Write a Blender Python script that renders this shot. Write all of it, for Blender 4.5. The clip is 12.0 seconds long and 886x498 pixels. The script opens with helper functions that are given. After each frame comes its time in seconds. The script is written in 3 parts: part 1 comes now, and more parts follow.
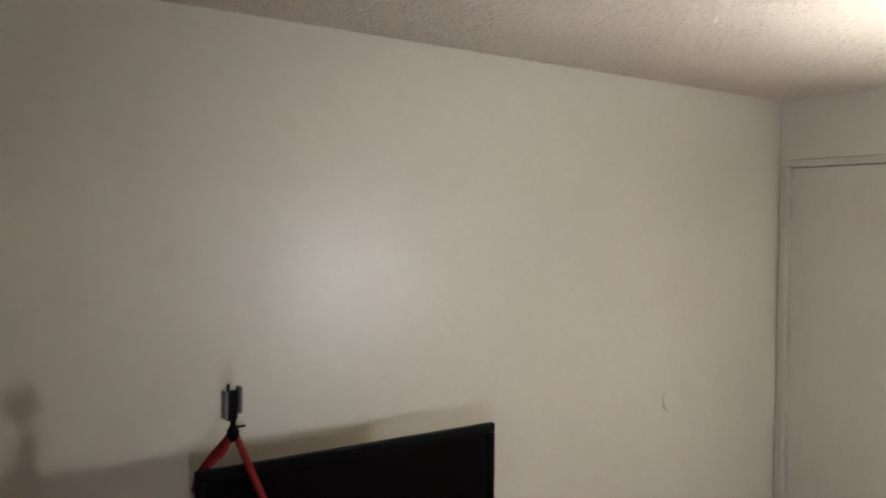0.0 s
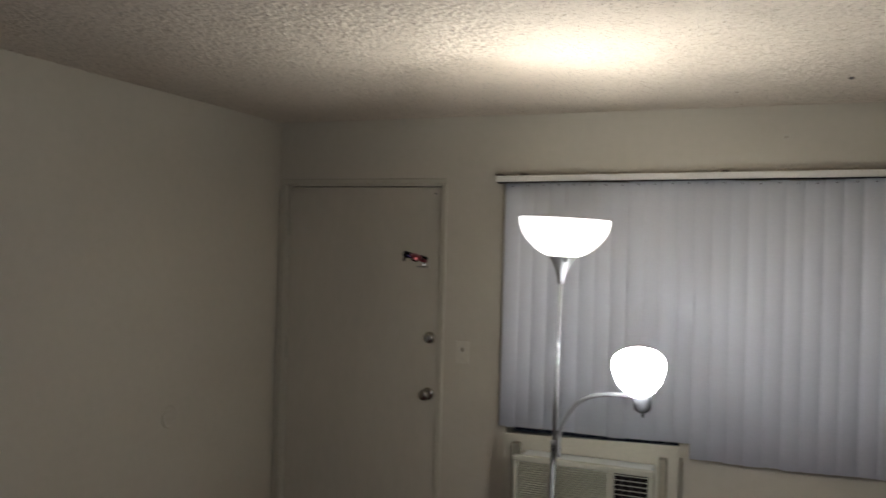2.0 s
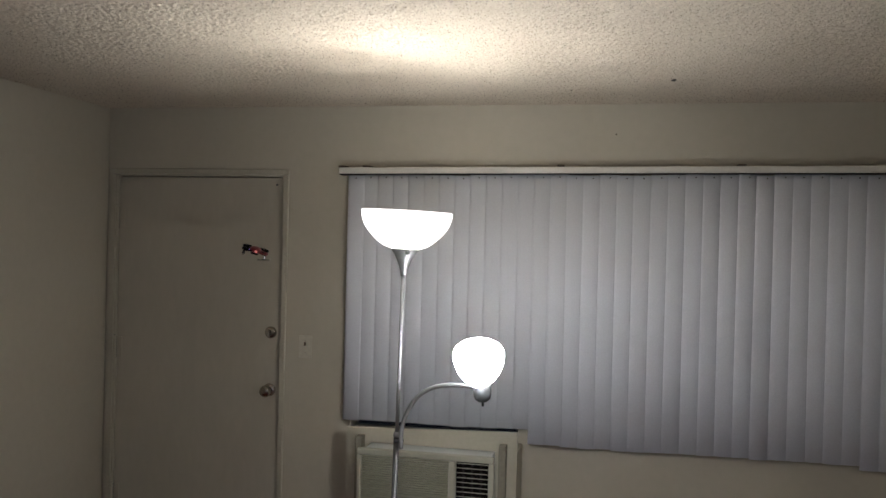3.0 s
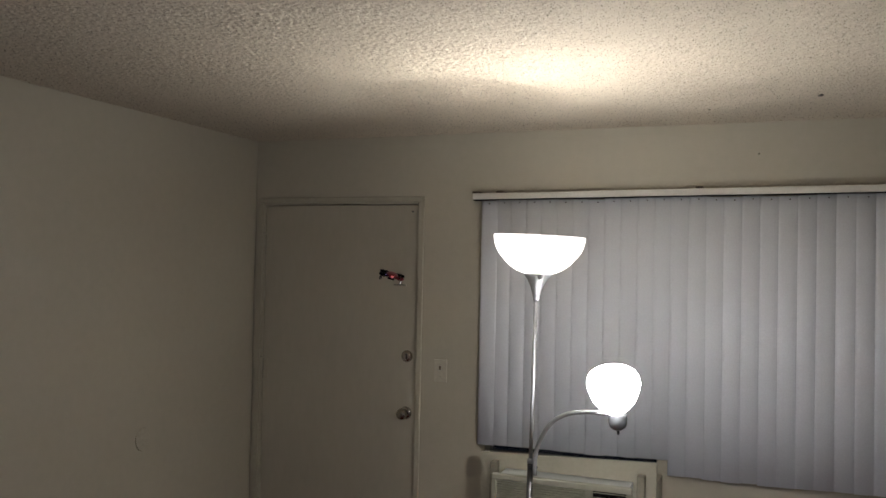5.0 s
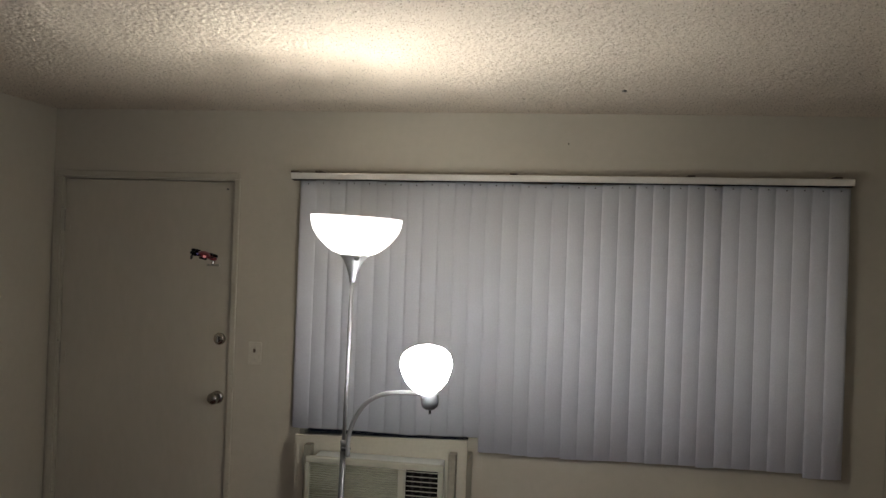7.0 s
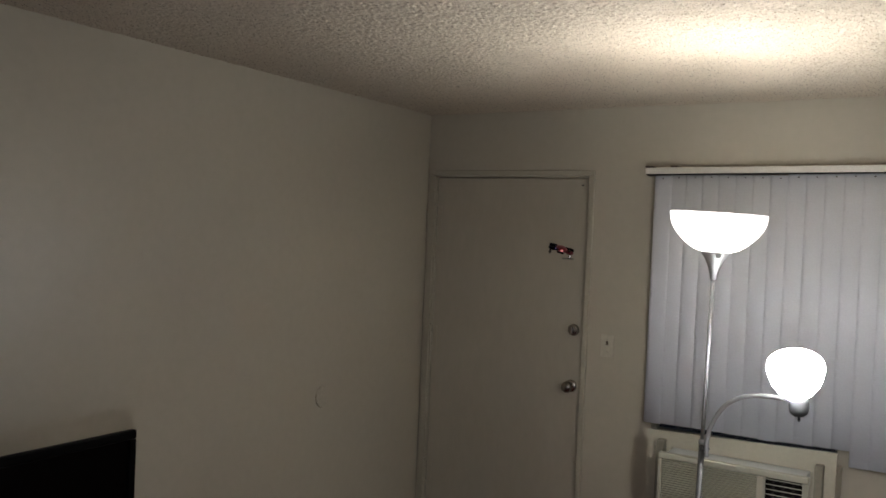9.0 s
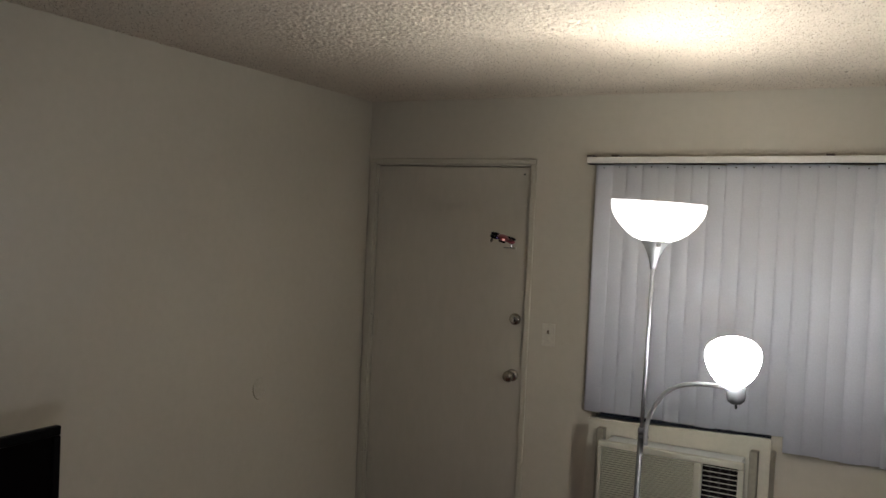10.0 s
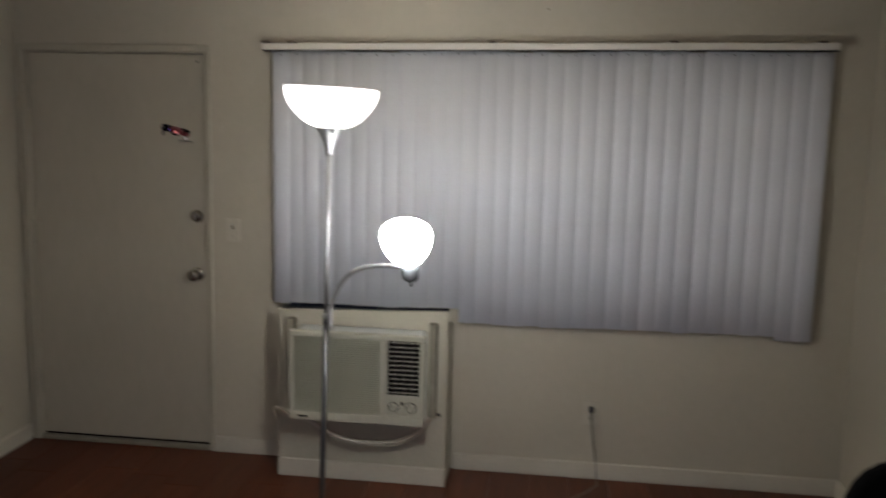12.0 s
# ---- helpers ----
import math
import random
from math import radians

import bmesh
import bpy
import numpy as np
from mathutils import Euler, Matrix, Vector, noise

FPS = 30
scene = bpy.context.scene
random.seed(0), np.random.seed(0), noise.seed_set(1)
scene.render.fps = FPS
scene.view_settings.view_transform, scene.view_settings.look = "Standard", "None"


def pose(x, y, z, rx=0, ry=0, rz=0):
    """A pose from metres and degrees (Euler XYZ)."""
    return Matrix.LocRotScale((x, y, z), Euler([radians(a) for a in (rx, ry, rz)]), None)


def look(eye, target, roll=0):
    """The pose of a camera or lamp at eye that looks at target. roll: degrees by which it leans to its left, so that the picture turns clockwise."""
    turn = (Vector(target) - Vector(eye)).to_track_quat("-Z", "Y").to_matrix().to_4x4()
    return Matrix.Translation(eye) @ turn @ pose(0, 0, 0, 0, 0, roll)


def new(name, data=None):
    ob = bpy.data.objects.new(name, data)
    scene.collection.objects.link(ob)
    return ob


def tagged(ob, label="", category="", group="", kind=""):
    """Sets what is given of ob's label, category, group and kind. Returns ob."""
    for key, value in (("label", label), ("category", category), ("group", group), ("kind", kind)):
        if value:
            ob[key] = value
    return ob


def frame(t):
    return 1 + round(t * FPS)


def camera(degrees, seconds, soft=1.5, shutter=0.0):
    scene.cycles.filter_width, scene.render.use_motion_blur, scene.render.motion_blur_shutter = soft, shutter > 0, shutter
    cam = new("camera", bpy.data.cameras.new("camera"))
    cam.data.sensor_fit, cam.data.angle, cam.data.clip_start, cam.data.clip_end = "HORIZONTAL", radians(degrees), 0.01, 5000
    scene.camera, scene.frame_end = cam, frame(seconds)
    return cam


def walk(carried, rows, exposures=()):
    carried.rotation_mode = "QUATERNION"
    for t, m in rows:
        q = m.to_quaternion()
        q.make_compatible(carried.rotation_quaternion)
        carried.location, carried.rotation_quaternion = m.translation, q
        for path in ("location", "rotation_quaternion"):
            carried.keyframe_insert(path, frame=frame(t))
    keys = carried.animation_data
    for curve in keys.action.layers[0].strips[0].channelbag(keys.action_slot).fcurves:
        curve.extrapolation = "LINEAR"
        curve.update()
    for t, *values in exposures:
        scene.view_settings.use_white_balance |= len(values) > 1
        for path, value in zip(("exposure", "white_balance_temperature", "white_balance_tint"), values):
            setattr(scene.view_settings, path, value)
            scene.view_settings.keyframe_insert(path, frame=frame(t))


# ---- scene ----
cam = camera(55.7, 12.0, shutter=0.4)
PATH = [
    (0, (2.628, -4.137, 1.705), (1.006, -2.968, 1.648), 0.5),
    (0.5, (2.661, -4.122, 1.716), (1.163, -2.798, 1.752), -0.2),
    (1, (2.684, -4.093, 1.726), (1.407, -2.554, 1.762), -0.3),
    (1.5, (2.689, -4.092, 1.716), (1.665, -2.374, 1.737), 0.5),
    (2, (2.68, -4.073, 1.709), (1.923, -2.222, 1.704), 1.6),
    (2.5, (2.695, -4.063, 1.721), (2.21, -2.123, 1.704), 1.5),
    (2.7, (2.683, -4.05, 1.711), (2.279, -2.091, 1.697), 1.5),
    (4.3, (2.711, -4.062, 1.724), (2.113, -2.154, 1.717), 1.1),
    (4.5, (2.699, -4.061, 1.721), (2.031, -2.176, 1.725), 1.2),
    (5, (2.701, -4.056, 1.711), (1.983, -2.19, 1.749), 1.2),
    (5.5, (2.708, -4.06, 1.714), (2.093, -2.158, 1.756), 1.0),
    (6, (2.71, -4.057, 1.708), (2.247, -2.111, 1.737), 0.7),
    (6.5, (2.717, -4.035, 1.719), (2.338, -2.071, 1.739), 1.1),
    (6.8, (2.714, -4.034, 1.732), (2.376, -2.063, 1.736), 1.6),
    (7, (2.716, -4.033, 1.708), (2.405, -2.058, 1.716), 2.1),
    (7.5, (2.71, -4.043, 1.707), (2.337, -2.078, 1.688), 2.1),
    (7.7, (2.72, -4.049, 1.719), (2.199, -2.118, 1.689), 2.0),
    (9.3, (2.664, -4.119, 1.72), (1.596, -2.429, 1.677), 2.6),
    (9.5, (2.658, -4.087, 1.725), (1.643, -2.364, 1.676), 2.4),
    (10, (2.661, -4.065, 1.715), (1.724, -2.3, 1.653), 2.7),
    (10.5, (2.665, -4.078, 1.717), (1.757, -2.298, 1.629), 2.8),
    (11, (2.675, -4.062, 1.715), (1.856, -2.241, 1.602), 2.0),
    (11.5, (2.709, -4.023, 1.726), (2.123, -2.118, 1.557), 0.4),
    (12, (2.711, -4.003, 1.697), (2.461, -2.039, 1.41), 1.3),
]
EXPOSURES = [(0, 1.76, 6350, 10), (0.5, 1.2, 6350, 10), (1, 0.44, 6320, 10), (1.5, -0.19, 6450, 10), (2, 0.01, 6500, 10), (2.5, -0.04, 6450, 10), (4.5, -0.06, 6720, 10), (6, -0.1, 6720, 10), (7.5, -0.04, 6700, 10), (9.5, 0.06, 6650, 10), (11, 0.13, 6600, 10), (11.5, -0.08, 6500, 10), (12, 0.22, 6550, 10)]
walk(cam, [(t, look(eye, target, roll)) for t, eye, target, roll in PATH], EXPOSURES)

# ---- night world, lamps ----
world = bpy.data.worlds.new("night")
scene.world = world
world.use_nodes = True
world.node_tree.nodes["Background"].inputs[0].default_value = (0.02, 0.025, 0.04, 1)
world.node_tree.nodes["Background"].inputs[1].default_value = 0.15

LAMP = (1.9585, -1.2)
UPLIGHT_WATTS, READING_WATTS, SHADE_GLOW, READING_GLOW = 12.1, 3.0, 3.2, 98.0


def point_lamp(name, place, watts, radius, colour=(1, 1, 1)):
    data = bpy.data.lights.new(name, "POINT")
    data.energy, data.shadow_soft_size, data.color = watts, radius, colour
    ob = new(name, data)
    ob.location = place
    return ob


CUP_AXIS = Vector((0.03, -0.53, 0.85)).normalized()
CUP_BASE = Vector((2.267, -1.40, 1.269))
point_lamp("uplight_bulb", (LAMP[0], LAMP[1], 1.756), UPLIGHT_WATTS, 0.05)
point_lamp("reading_bulb", CUP_BASE + CUP_AXIS * 0.09, READING_WATTS, 0.03, (0.95, 0.97, 1.0))
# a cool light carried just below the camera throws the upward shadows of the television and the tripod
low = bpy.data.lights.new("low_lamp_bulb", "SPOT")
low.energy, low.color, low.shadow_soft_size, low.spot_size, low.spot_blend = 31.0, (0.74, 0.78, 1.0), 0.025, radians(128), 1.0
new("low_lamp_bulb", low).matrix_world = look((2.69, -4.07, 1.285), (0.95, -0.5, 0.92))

# ---- materials ----


def shader(name):
    m = bpy.data.materials.new(name)
    m.use_nodes = True
    t = m.node_tree
    return m, t, t.nodes["Principled BSDF"]


def node(t, kind, **values):
    n = t.nodes.new(kind)
    for key, v in values.items():
        n.inputs[key].default_value = v
    return n


def material(name, colour, rough=0.5, metal=0.0, spec=0.5, vary=0.12, vary_scale=2.0, grain=0.08, grain_scale=60.0,
             bump=0.1, bump_scale=120.0, bump_depth=0.002, rough_vary=0.1, stretch=(1, 1, 1), per_piece=0.0, specks=0.0, pit_shade_scale=150.0):
    """A painted, plastic or metal surface with variation at two scales and a fine relief."""
    m, t, b = shader(name)
    b.inputs["Metallic"].default_value = metal
    b.inputs["Specular IOR Level"].default_value = spec
    co = t.nodes.new("ShaderNodeTexCoord")
    mp = node(t, "ShaderNodeMapping")
    mp.inputs["Scale"].default_value = stretch
    t.links.new(co.outputs["Object"], mp.inputs["Vector"])
    big = node(t, "ShaderNodeTexNoise", Scale=vary_scale, Detail=4.0)
    fine = node(t, "ShaderNodeTexNoise", Scale=grain_scale, Detail=3.0)
    rel = node(t, "ShaderNodeTexNoise", Scale=bump_scale, Detail=2.0)
    for n in (big, fine, rel):
        t.links.new(mp.outputs[0], n.inputs["Vector"])
    value = None
    for n, amount in ((big, vary), (fine, grain)):
        r = node(t, "ShaderNodeMapRange")
        r.inputs["From Min"].default_value, r.inputs["From Max"].default_value = 0.3, 0.7
        r.inputs["To Min"].default_value, r.inputs["To Max"].default_value = 1 - amount, 1 + amount * 0.6
        t.links.new(n.outputs["Fac"], r.inputs["Value"])
        if value is None:
            value = r.outputs[0]
        else:
            mul = t.nodes.new("ShaderNodeMath")
            mul.operation = "MULTIPLY"
            t.links.new(value, mul.inputs[0]), t.links.new(r.outputs[0], mul.inputs[1])
            value = mul.outputs[0]
    if per_piece:
        info = t.nodes.new("ShaderNodeObjectInfo")
        r = node(t, "ShaderNodeMapRange")
        r.inputs["To Min"].default_value, r.inputs["To Max"].default_value = 1 - per_piece, 1 + per_piece
        t.links.new(info.outputs["Random"], r.inputs["Value"])
        mul = t.nodes.new("ShaderNodeMath")
        mul.operation = "MULTIPLY"
        t.links.new(value, mul.inputs[0]), t.links.new(r.outputs[0], mul.inputs[1])
        value = mul.outputs[0]
    # dark noise dots painted as the shade in pits between blobs
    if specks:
        pit_shade = node(t, "ShaderNodeTexNoise", Scale=pit_shade_scale, Detail=1.0)
        t.links.new(mp.outputs[0], pit_shade.inputs["Vector"])
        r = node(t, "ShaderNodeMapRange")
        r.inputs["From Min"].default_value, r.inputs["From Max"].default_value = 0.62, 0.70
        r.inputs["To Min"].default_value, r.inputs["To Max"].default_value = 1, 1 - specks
        t.links.new(pit_shade.outputs["Fac"], r.inputs["Value"])
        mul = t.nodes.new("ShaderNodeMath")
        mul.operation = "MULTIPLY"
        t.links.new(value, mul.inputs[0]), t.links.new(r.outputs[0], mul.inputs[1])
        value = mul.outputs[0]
    vm = t.nodes.new("ShaderNodeVectorMath")
    vm.operation = "SCALE"
    vm.inputs[0].default_value = colour
    t.links.new(value, vm.inputs["Scale"])
    t.links.new(vm.outputs[0], b.inputs["Base Color"])
    r = node(t, "ShaderNodeMapRange")
    r.inputs["To Min"].default_value, r.inputs["To Max"].default_value = max(rough - rough_vary, 0.03), min(rough + rough_vary, 1)
    t.links.new(big.outputs["Fac"], r.inputs["Value"])
    t.links.new(r.outputs[0], b.inputs["Roughness"])
    if bump:
        bp = node(t, "ShaderNodeBump", Strength=bump, Distance=bump_depth)
        t.links.new(rel.outputs["Fac"], bp.inputs["Height"])
        t.links.new(bp.outputs[0], b.inputs["Normal"])
    return m


def glowing(name, colour, strength, base=(0.8, 0.8, 0.8)):
    m, t, b = shader(name)
    b.inputs["Base Color"].default_value = (*base, 1)
    b.inputs["Roughness"].default_value = 0.35
    b.inputs["Emission Color"].default_value = (*colour, 1)
    b.inputs["Emission Strength"].default_value = strength
    return m


WALL = material("cream_wall_paint", (0.462, 0.421, 0.330), 0.38, spec=0.5, vary=0.05, vary_scale=1.3, grain=0.025, grain_scale=25,
                bump=0.25, bump_scale=90, bump_depth=0.0015)
# specks: shade among the popcorn blobs, put into the base colour
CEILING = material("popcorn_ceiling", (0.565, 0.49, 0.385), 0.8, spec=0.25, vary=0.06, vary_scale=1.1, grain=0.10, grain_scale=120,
                   bump=0.4, bump_scale=230, bump_depth=0.003, specks=0.8, pit_shade_scale=190)
DOOR_PAINT = material("cream_door_enamel", (0.425, 0.386, 0.305), 0.36, vary=0.06, vary_scale=1.6, grain=0.03, grain_scale=30,
                      bump=0.15, bump_scale=60, bump_depth=0.001, stretch=(1, 1, 0.4))
TRIM = material("cream_gloss_trim", (0.445, 0.415, 0.325), 0.35, vary=0.07, vary_scale=3, grain=0.04, bump=0.15, bump_scale=50)
DOOR_TRIM = material("cream_door_trim", (0.435, 0.398, 0.312), 0.55, spec=0.3, vary=0.07, vary_scale=3, grain=0.04, bump=0.15, bump_scale=50)
VANE = material("white_vinyl_vane", (0.72, 0.737, 0.775), 0.36, vary=0.05, vary_scale=1.5, grain=0.04, grain_scale=140, bump=0.3,
                bump_scale=260, bump_depth=0.0006, per_piece=0.035)
RAIL = material("white_headrail", (0.66, 0.63, 0.55), 0.35, vary=0.05, grain=0.03, bump=0.08)
HOLE = material("dark_slot", (0.05, 0.045, 0.04), 0.7, bump=0)
AC_SHELL = material("aged_ivory_plastic", (0.43, 0.415, 0.33), 0.42, vary=0.07, vary_scale=4, grain=0.04, grain_scale=200, bump=0.15, bump_scale=400)
AC_GRILLE = material("ivory_grille_plastic", (0.38, 0.372, 0.285), 0.5, vary=0.08, vary_scale=5, grain=0.05, bump=0.1)
# dark base colour holds the shade between the slats and round the dials
GRILLE_BACK = material("gap_shade_brown", (0.075, 0.068, 0.052), 0.8, spec=0.1, vary=0.1, bump=0.1)
AIR_VANE = material("dark_brown_plastic", (0.035, 0.03, 0.028), 0.7, spec=0.1, vary=0.1, bump=0.05)
AC_METAL = material("pale_painted_steel", (0.56, 0.58, 0.56), 0.4, vary=0.06, vary_scale=5, grain=0.04, bump=0.08)
AC_CORD = material("beige_cord", (0.50, 0.45, 0.36), 0.5, vary=0.1, vary_scale=9, bump=0.05)
CHANNEL = material("grey_beige_channel", (0.33, 0.31, 0.25), 0.5, vary=0.12, vary_scale=6, bump=0.1)
RUBBER_SEAL = material("brown_foam_seal", (0.26, 0.24, 0.185), 0.7, spec=0.2, vary=0.15, vary_scale=9, bump=0.2)
# near-black base colour: shade of gaps and outlet, also dark badge and indicator
DARK_GAP = material("shade_and_trim_black", (0.012, 0.010, 0.009), 0.9, spec=0.05, vary=0.2, bump=0.1)
STEEL = material("brushed_steel", (0.42, 0.42, 0.42), 0.6, metal=1.0, vary=0.08, vary_scale=8, grain=0.06, grain_scale=90, bump=0.12,
                 bump_scale=200, bump_depth=0.0005, stretch=(1, 1, 0.06))
CHROME = material("worn_nickel", (0.36, 0.33, 0.29), 0.24, metal=1.0, vary=0.12, vary_scale=20, bump=0.05)
GREY_PLASTIC = material("grey_plastic", (0.075, 0.075, 0.07), 0.45, vary=0.08, bump=0.08)
BLACK_PLASTIC = material("black_plastic", (0.0025, 0.0024, 0.0024), 0.4, spec=0.04, vary=0.2, vary_scale=6, grain=0.1, bump=0.08, bump_scale=300)
HOLDER = material("dark_grey_plastic", (0.022, 0.022, 0.023), 0.5, vary=0.1, bump=0.05)
BASEBOARD = material("cream_baseboard_gloss", (0.545, 0.505, 0.41), 0.4, vary=0.07, vary_scale=3, grain=0.04, bump=0.15, bump_scale=50)
# rougher steel, darkened to hold the shade on the lamp's lower pole
SHADED_STEEL = material("dull_shaded_steel", (0.15, 0.15, 0.147), 0.62, metal=1.0, vary=0.1, vary_scale=8, bump=0.1, stretch=(1, 1, 0.06))
THIN_CORD = material("brown_grey_cord", (0.17, 0.15, 0.125), 0.5, vary=0.1, bump=0.05)
SCREEN = material("dark_screen_glass", (0.0015, 0.001, 0.001), 0.3, spec=0.05, vary=0.1, bump=0)
RED_FOAM = material("red_rubber_leg", (0.15, 0.009, 0.008), 0.7, spec=0.15, vary=0.15, vary_scale=12, bump=0.15)
RED_SHELL = material("red_glossy_shell", (0.16, 0.008, 0.014), 0.35, vary=0.15, vary_scale=20, bump=0)
PLATE = material("ivory_switch_plate", (0.495, 0.462, 0.368), 0.35, vary=0.05, bump=0.05)
JAW = material("worn_grey_plastic", (0.05, 0.045, 0.036), 0.5, vary=0.15, vary_scale=30, bump=0.1)
BROWN_CLIP = material("brown_metal_clip", (0.09, 0.065, 0.045), 0.5, vary=0.15, vary_scale=20, bump=0.05)
BROWN_SWITCH = material("brown_toggle", (0.10, 0.07, 0.045), 0.4, bump=0)
PLANK = material("red_brown_laminate", (0.108, 0.029, 0.0115), 0.36, spec=0.22, vary=0.22, vary_scale=3, grain=0.22, grain_scale=30, bump=0.12,
                 bump_scale=60, bump_depth=0.0008, stretch=(1, 0.12, 1), per_piece=0.2)
SUBFLOOR = material("dark_subfloor", (0.05, 0.03, 0.02), 0.8)
FABRIC = material("black_mesh_fabric", (0.006, 0.006, 0.006), 0.9, spec=0.05, vary=0.2, grain=0.25, grain_scale=350, bump=0.5, bump_scale=500)
PATCH = material("repainted_filler", (0.455, 0.415, 0.327), 0.45, vary=0.05, vary_scale=20, bump=0.2, bump_scale=80)
SCUFF = material("grey_scuff", (0.27, 0.24, 0.185), 0.6, vary=0.2, vary_scale=60, bump=0)
GLASS = shader("window_glass")[0]
GLASS.node_tree.nodes["Principled BSDF"].inputs["Transmission Weight"].default_value = 1.0
GLASS.node_tree.nodes["Principled BSDF"].inputs["Roughness"].default_value = 0.02
SHADE = glowing("frosted_white_shade", (1.0, 0.98, 0.955), SHADE_GLOW)
CUP = glowing("frosted_white_cup", (0.95, 0.97, 1.0), READING_GLOW)
RED_LED = glowing("red_led", (1.0, 0.02, 0.03), 0.5)
BLUE_LED = glowing("blue_led", (0.15, 0.08, 1.0), 0.9)
WHITE_LED = glowing("white_led", (1.0, 1.0, 1.0), 0.6)

# ---- building helpers ----


def link(name, bm, mat, smooth=False):
    me = bpy.data.meshes.new(name)
    bm.to_mesh(me)
    bm.free()
    me.materials.append(mat)
    if smooth:
        for p in me.polygons:
            p.use_smooth = True
    return new(name, me)


def part(name, bm, mat, parent, label="", smooth=False):
    ob = link(name, bm, mat, smooth)
    ob.parent = parent
    return tagged(ob, label)


def piece(name, mesh, parent, m=None):
    ob = new(name, mesh)
    ob.parent = parent
    if m is not None:
        ob.matrix_basis = m
    return ob


def thing(name, label, category, group="", kind="", place=None):
    ob = new(name)
    ob.empty_display_size = 0.1
    if place is not None:
        ob.location = place
    return tagged(ob, label, category, group, kind)


def box(bm, x0, x1, y0, y1, z0, z1, bevel=0.0, seg=2):
    vs = bmesh.ops.create_cube(bm, size=1.0)["verts"]
    for v in vs:
        v.co = Vector(((x0 + x1) / 2 + v.co.x * (x1 - x0), (y0 + y1) / 2 + v.co.y * (y1 - y0), (z0 + z1) / 2 + v.co.z * (z1 - z0)))
    if bevel:
        edges = {e for v in vs for e in v.link_edges}
        bmesh.ops.bevel(bm, geom=list(edges), offset=bevel, segments=seg, affect="EDGES", profile=0.5)
    return bm


def a_box(*args, **kw):
    return box(bmesh.new(), *args, **kw)


def lathe(bm, rows, m=Matrix.Identity(4), n=32, closed=False):
    """Turns rows of (radius, height) round the z axis; closed joins last row to first (a shell with thickness)."""
    rings = []
    for r, z in rows:
        if r < 1e-6:
            rings.append([bm.verts.new(m @ Vector((0, 0, z)))])
        else:
            rings.append([bm.verts.new(m @ Vector((r * math.cos(2 * math.pi * k / n), r * math.sin(2 * math.pi * k / n), z))) for k in range(n)])
    pairs = list(zip(rings, rings[1:])) + ([(rings[-1], rings[0])] if closed else [])
    for a, b in pairs:
        for k in range(n):
            j = (k + 1) % n
            vs = [a[k % len(a)], a[j % len(a)], b[j % len(b)], b[k % len(b)]]
            vs = [v for i, v in enumerate(vs) if v not in vs[:i]]
            if len(vs) >= 3:
                bm.faces.new(vs)
    bmesh.ops.recalc_face_normals(bm, faces=bm.faces[:])
    return bm


def smooth_path(points, steps=8):
    p = [Vector(v) for v in points]
    p = [2 * p[0] - p[1]] + p + [2 * p[-1] - p[-2]]
    out = []
    for i in range(1, len(p) - 2):
        for s in range(steps):
            u = s / steps
            a, b, c, d = p[i - 1], p[i], p[i + 1], p[i + 2]
            out.append(0.5 * (2 * b + (c - a) * u + (2 * a - 5 * b + 4 * c - d) * u * u + (3 * b - a - 3 * c + d) * u ** 3))
    return out + [p[-2]]


def tube(bm, points, radius, n=10, radii=None):
    rings = []
    up = Vector((0, 0, 1))
    for i, p in enumerate(points):
        d = (points[min(i + 1, len(points) - 1)] - points[max(i - 1, 0)]).normalized()
        side = d.cross(up if abs(d.z) < 0.95 else Vector((1, 0, 0))).normalized()
        if rings and side.dot(last) < 0:
            side = -side
        last = side
        other = d.cross(side)
        r = radii[i] if radii else radius
        rings.append([bm.verts.new(p + r * (math.cos(2 * math.pi * k / n) * side + math.sin(2 * math.pi * k / n) * other)) for k in range(n)])
    for a, b in zip(rings, rings[1:]):
        for k in range(n):
            bm.faces.new((a[k], a[(k + 1) % n], b[(k + 1) % n], b[k]))
    bm.faces.new(rings[0]), bm.faces.new(rings[-1])
    bmesh.ops.recalc_face_normals(bm, faces=bm.faces[:])
    return bm


def along(a, b):
    """The pose that carries the z axis from the origin to a, pointing at b."""
    a, b = Vector(a), Vector(b)
    return Matrix.Translation(a) @ (b - a).to_track_quat("Z", "Y").to_matrix().to_4x4()


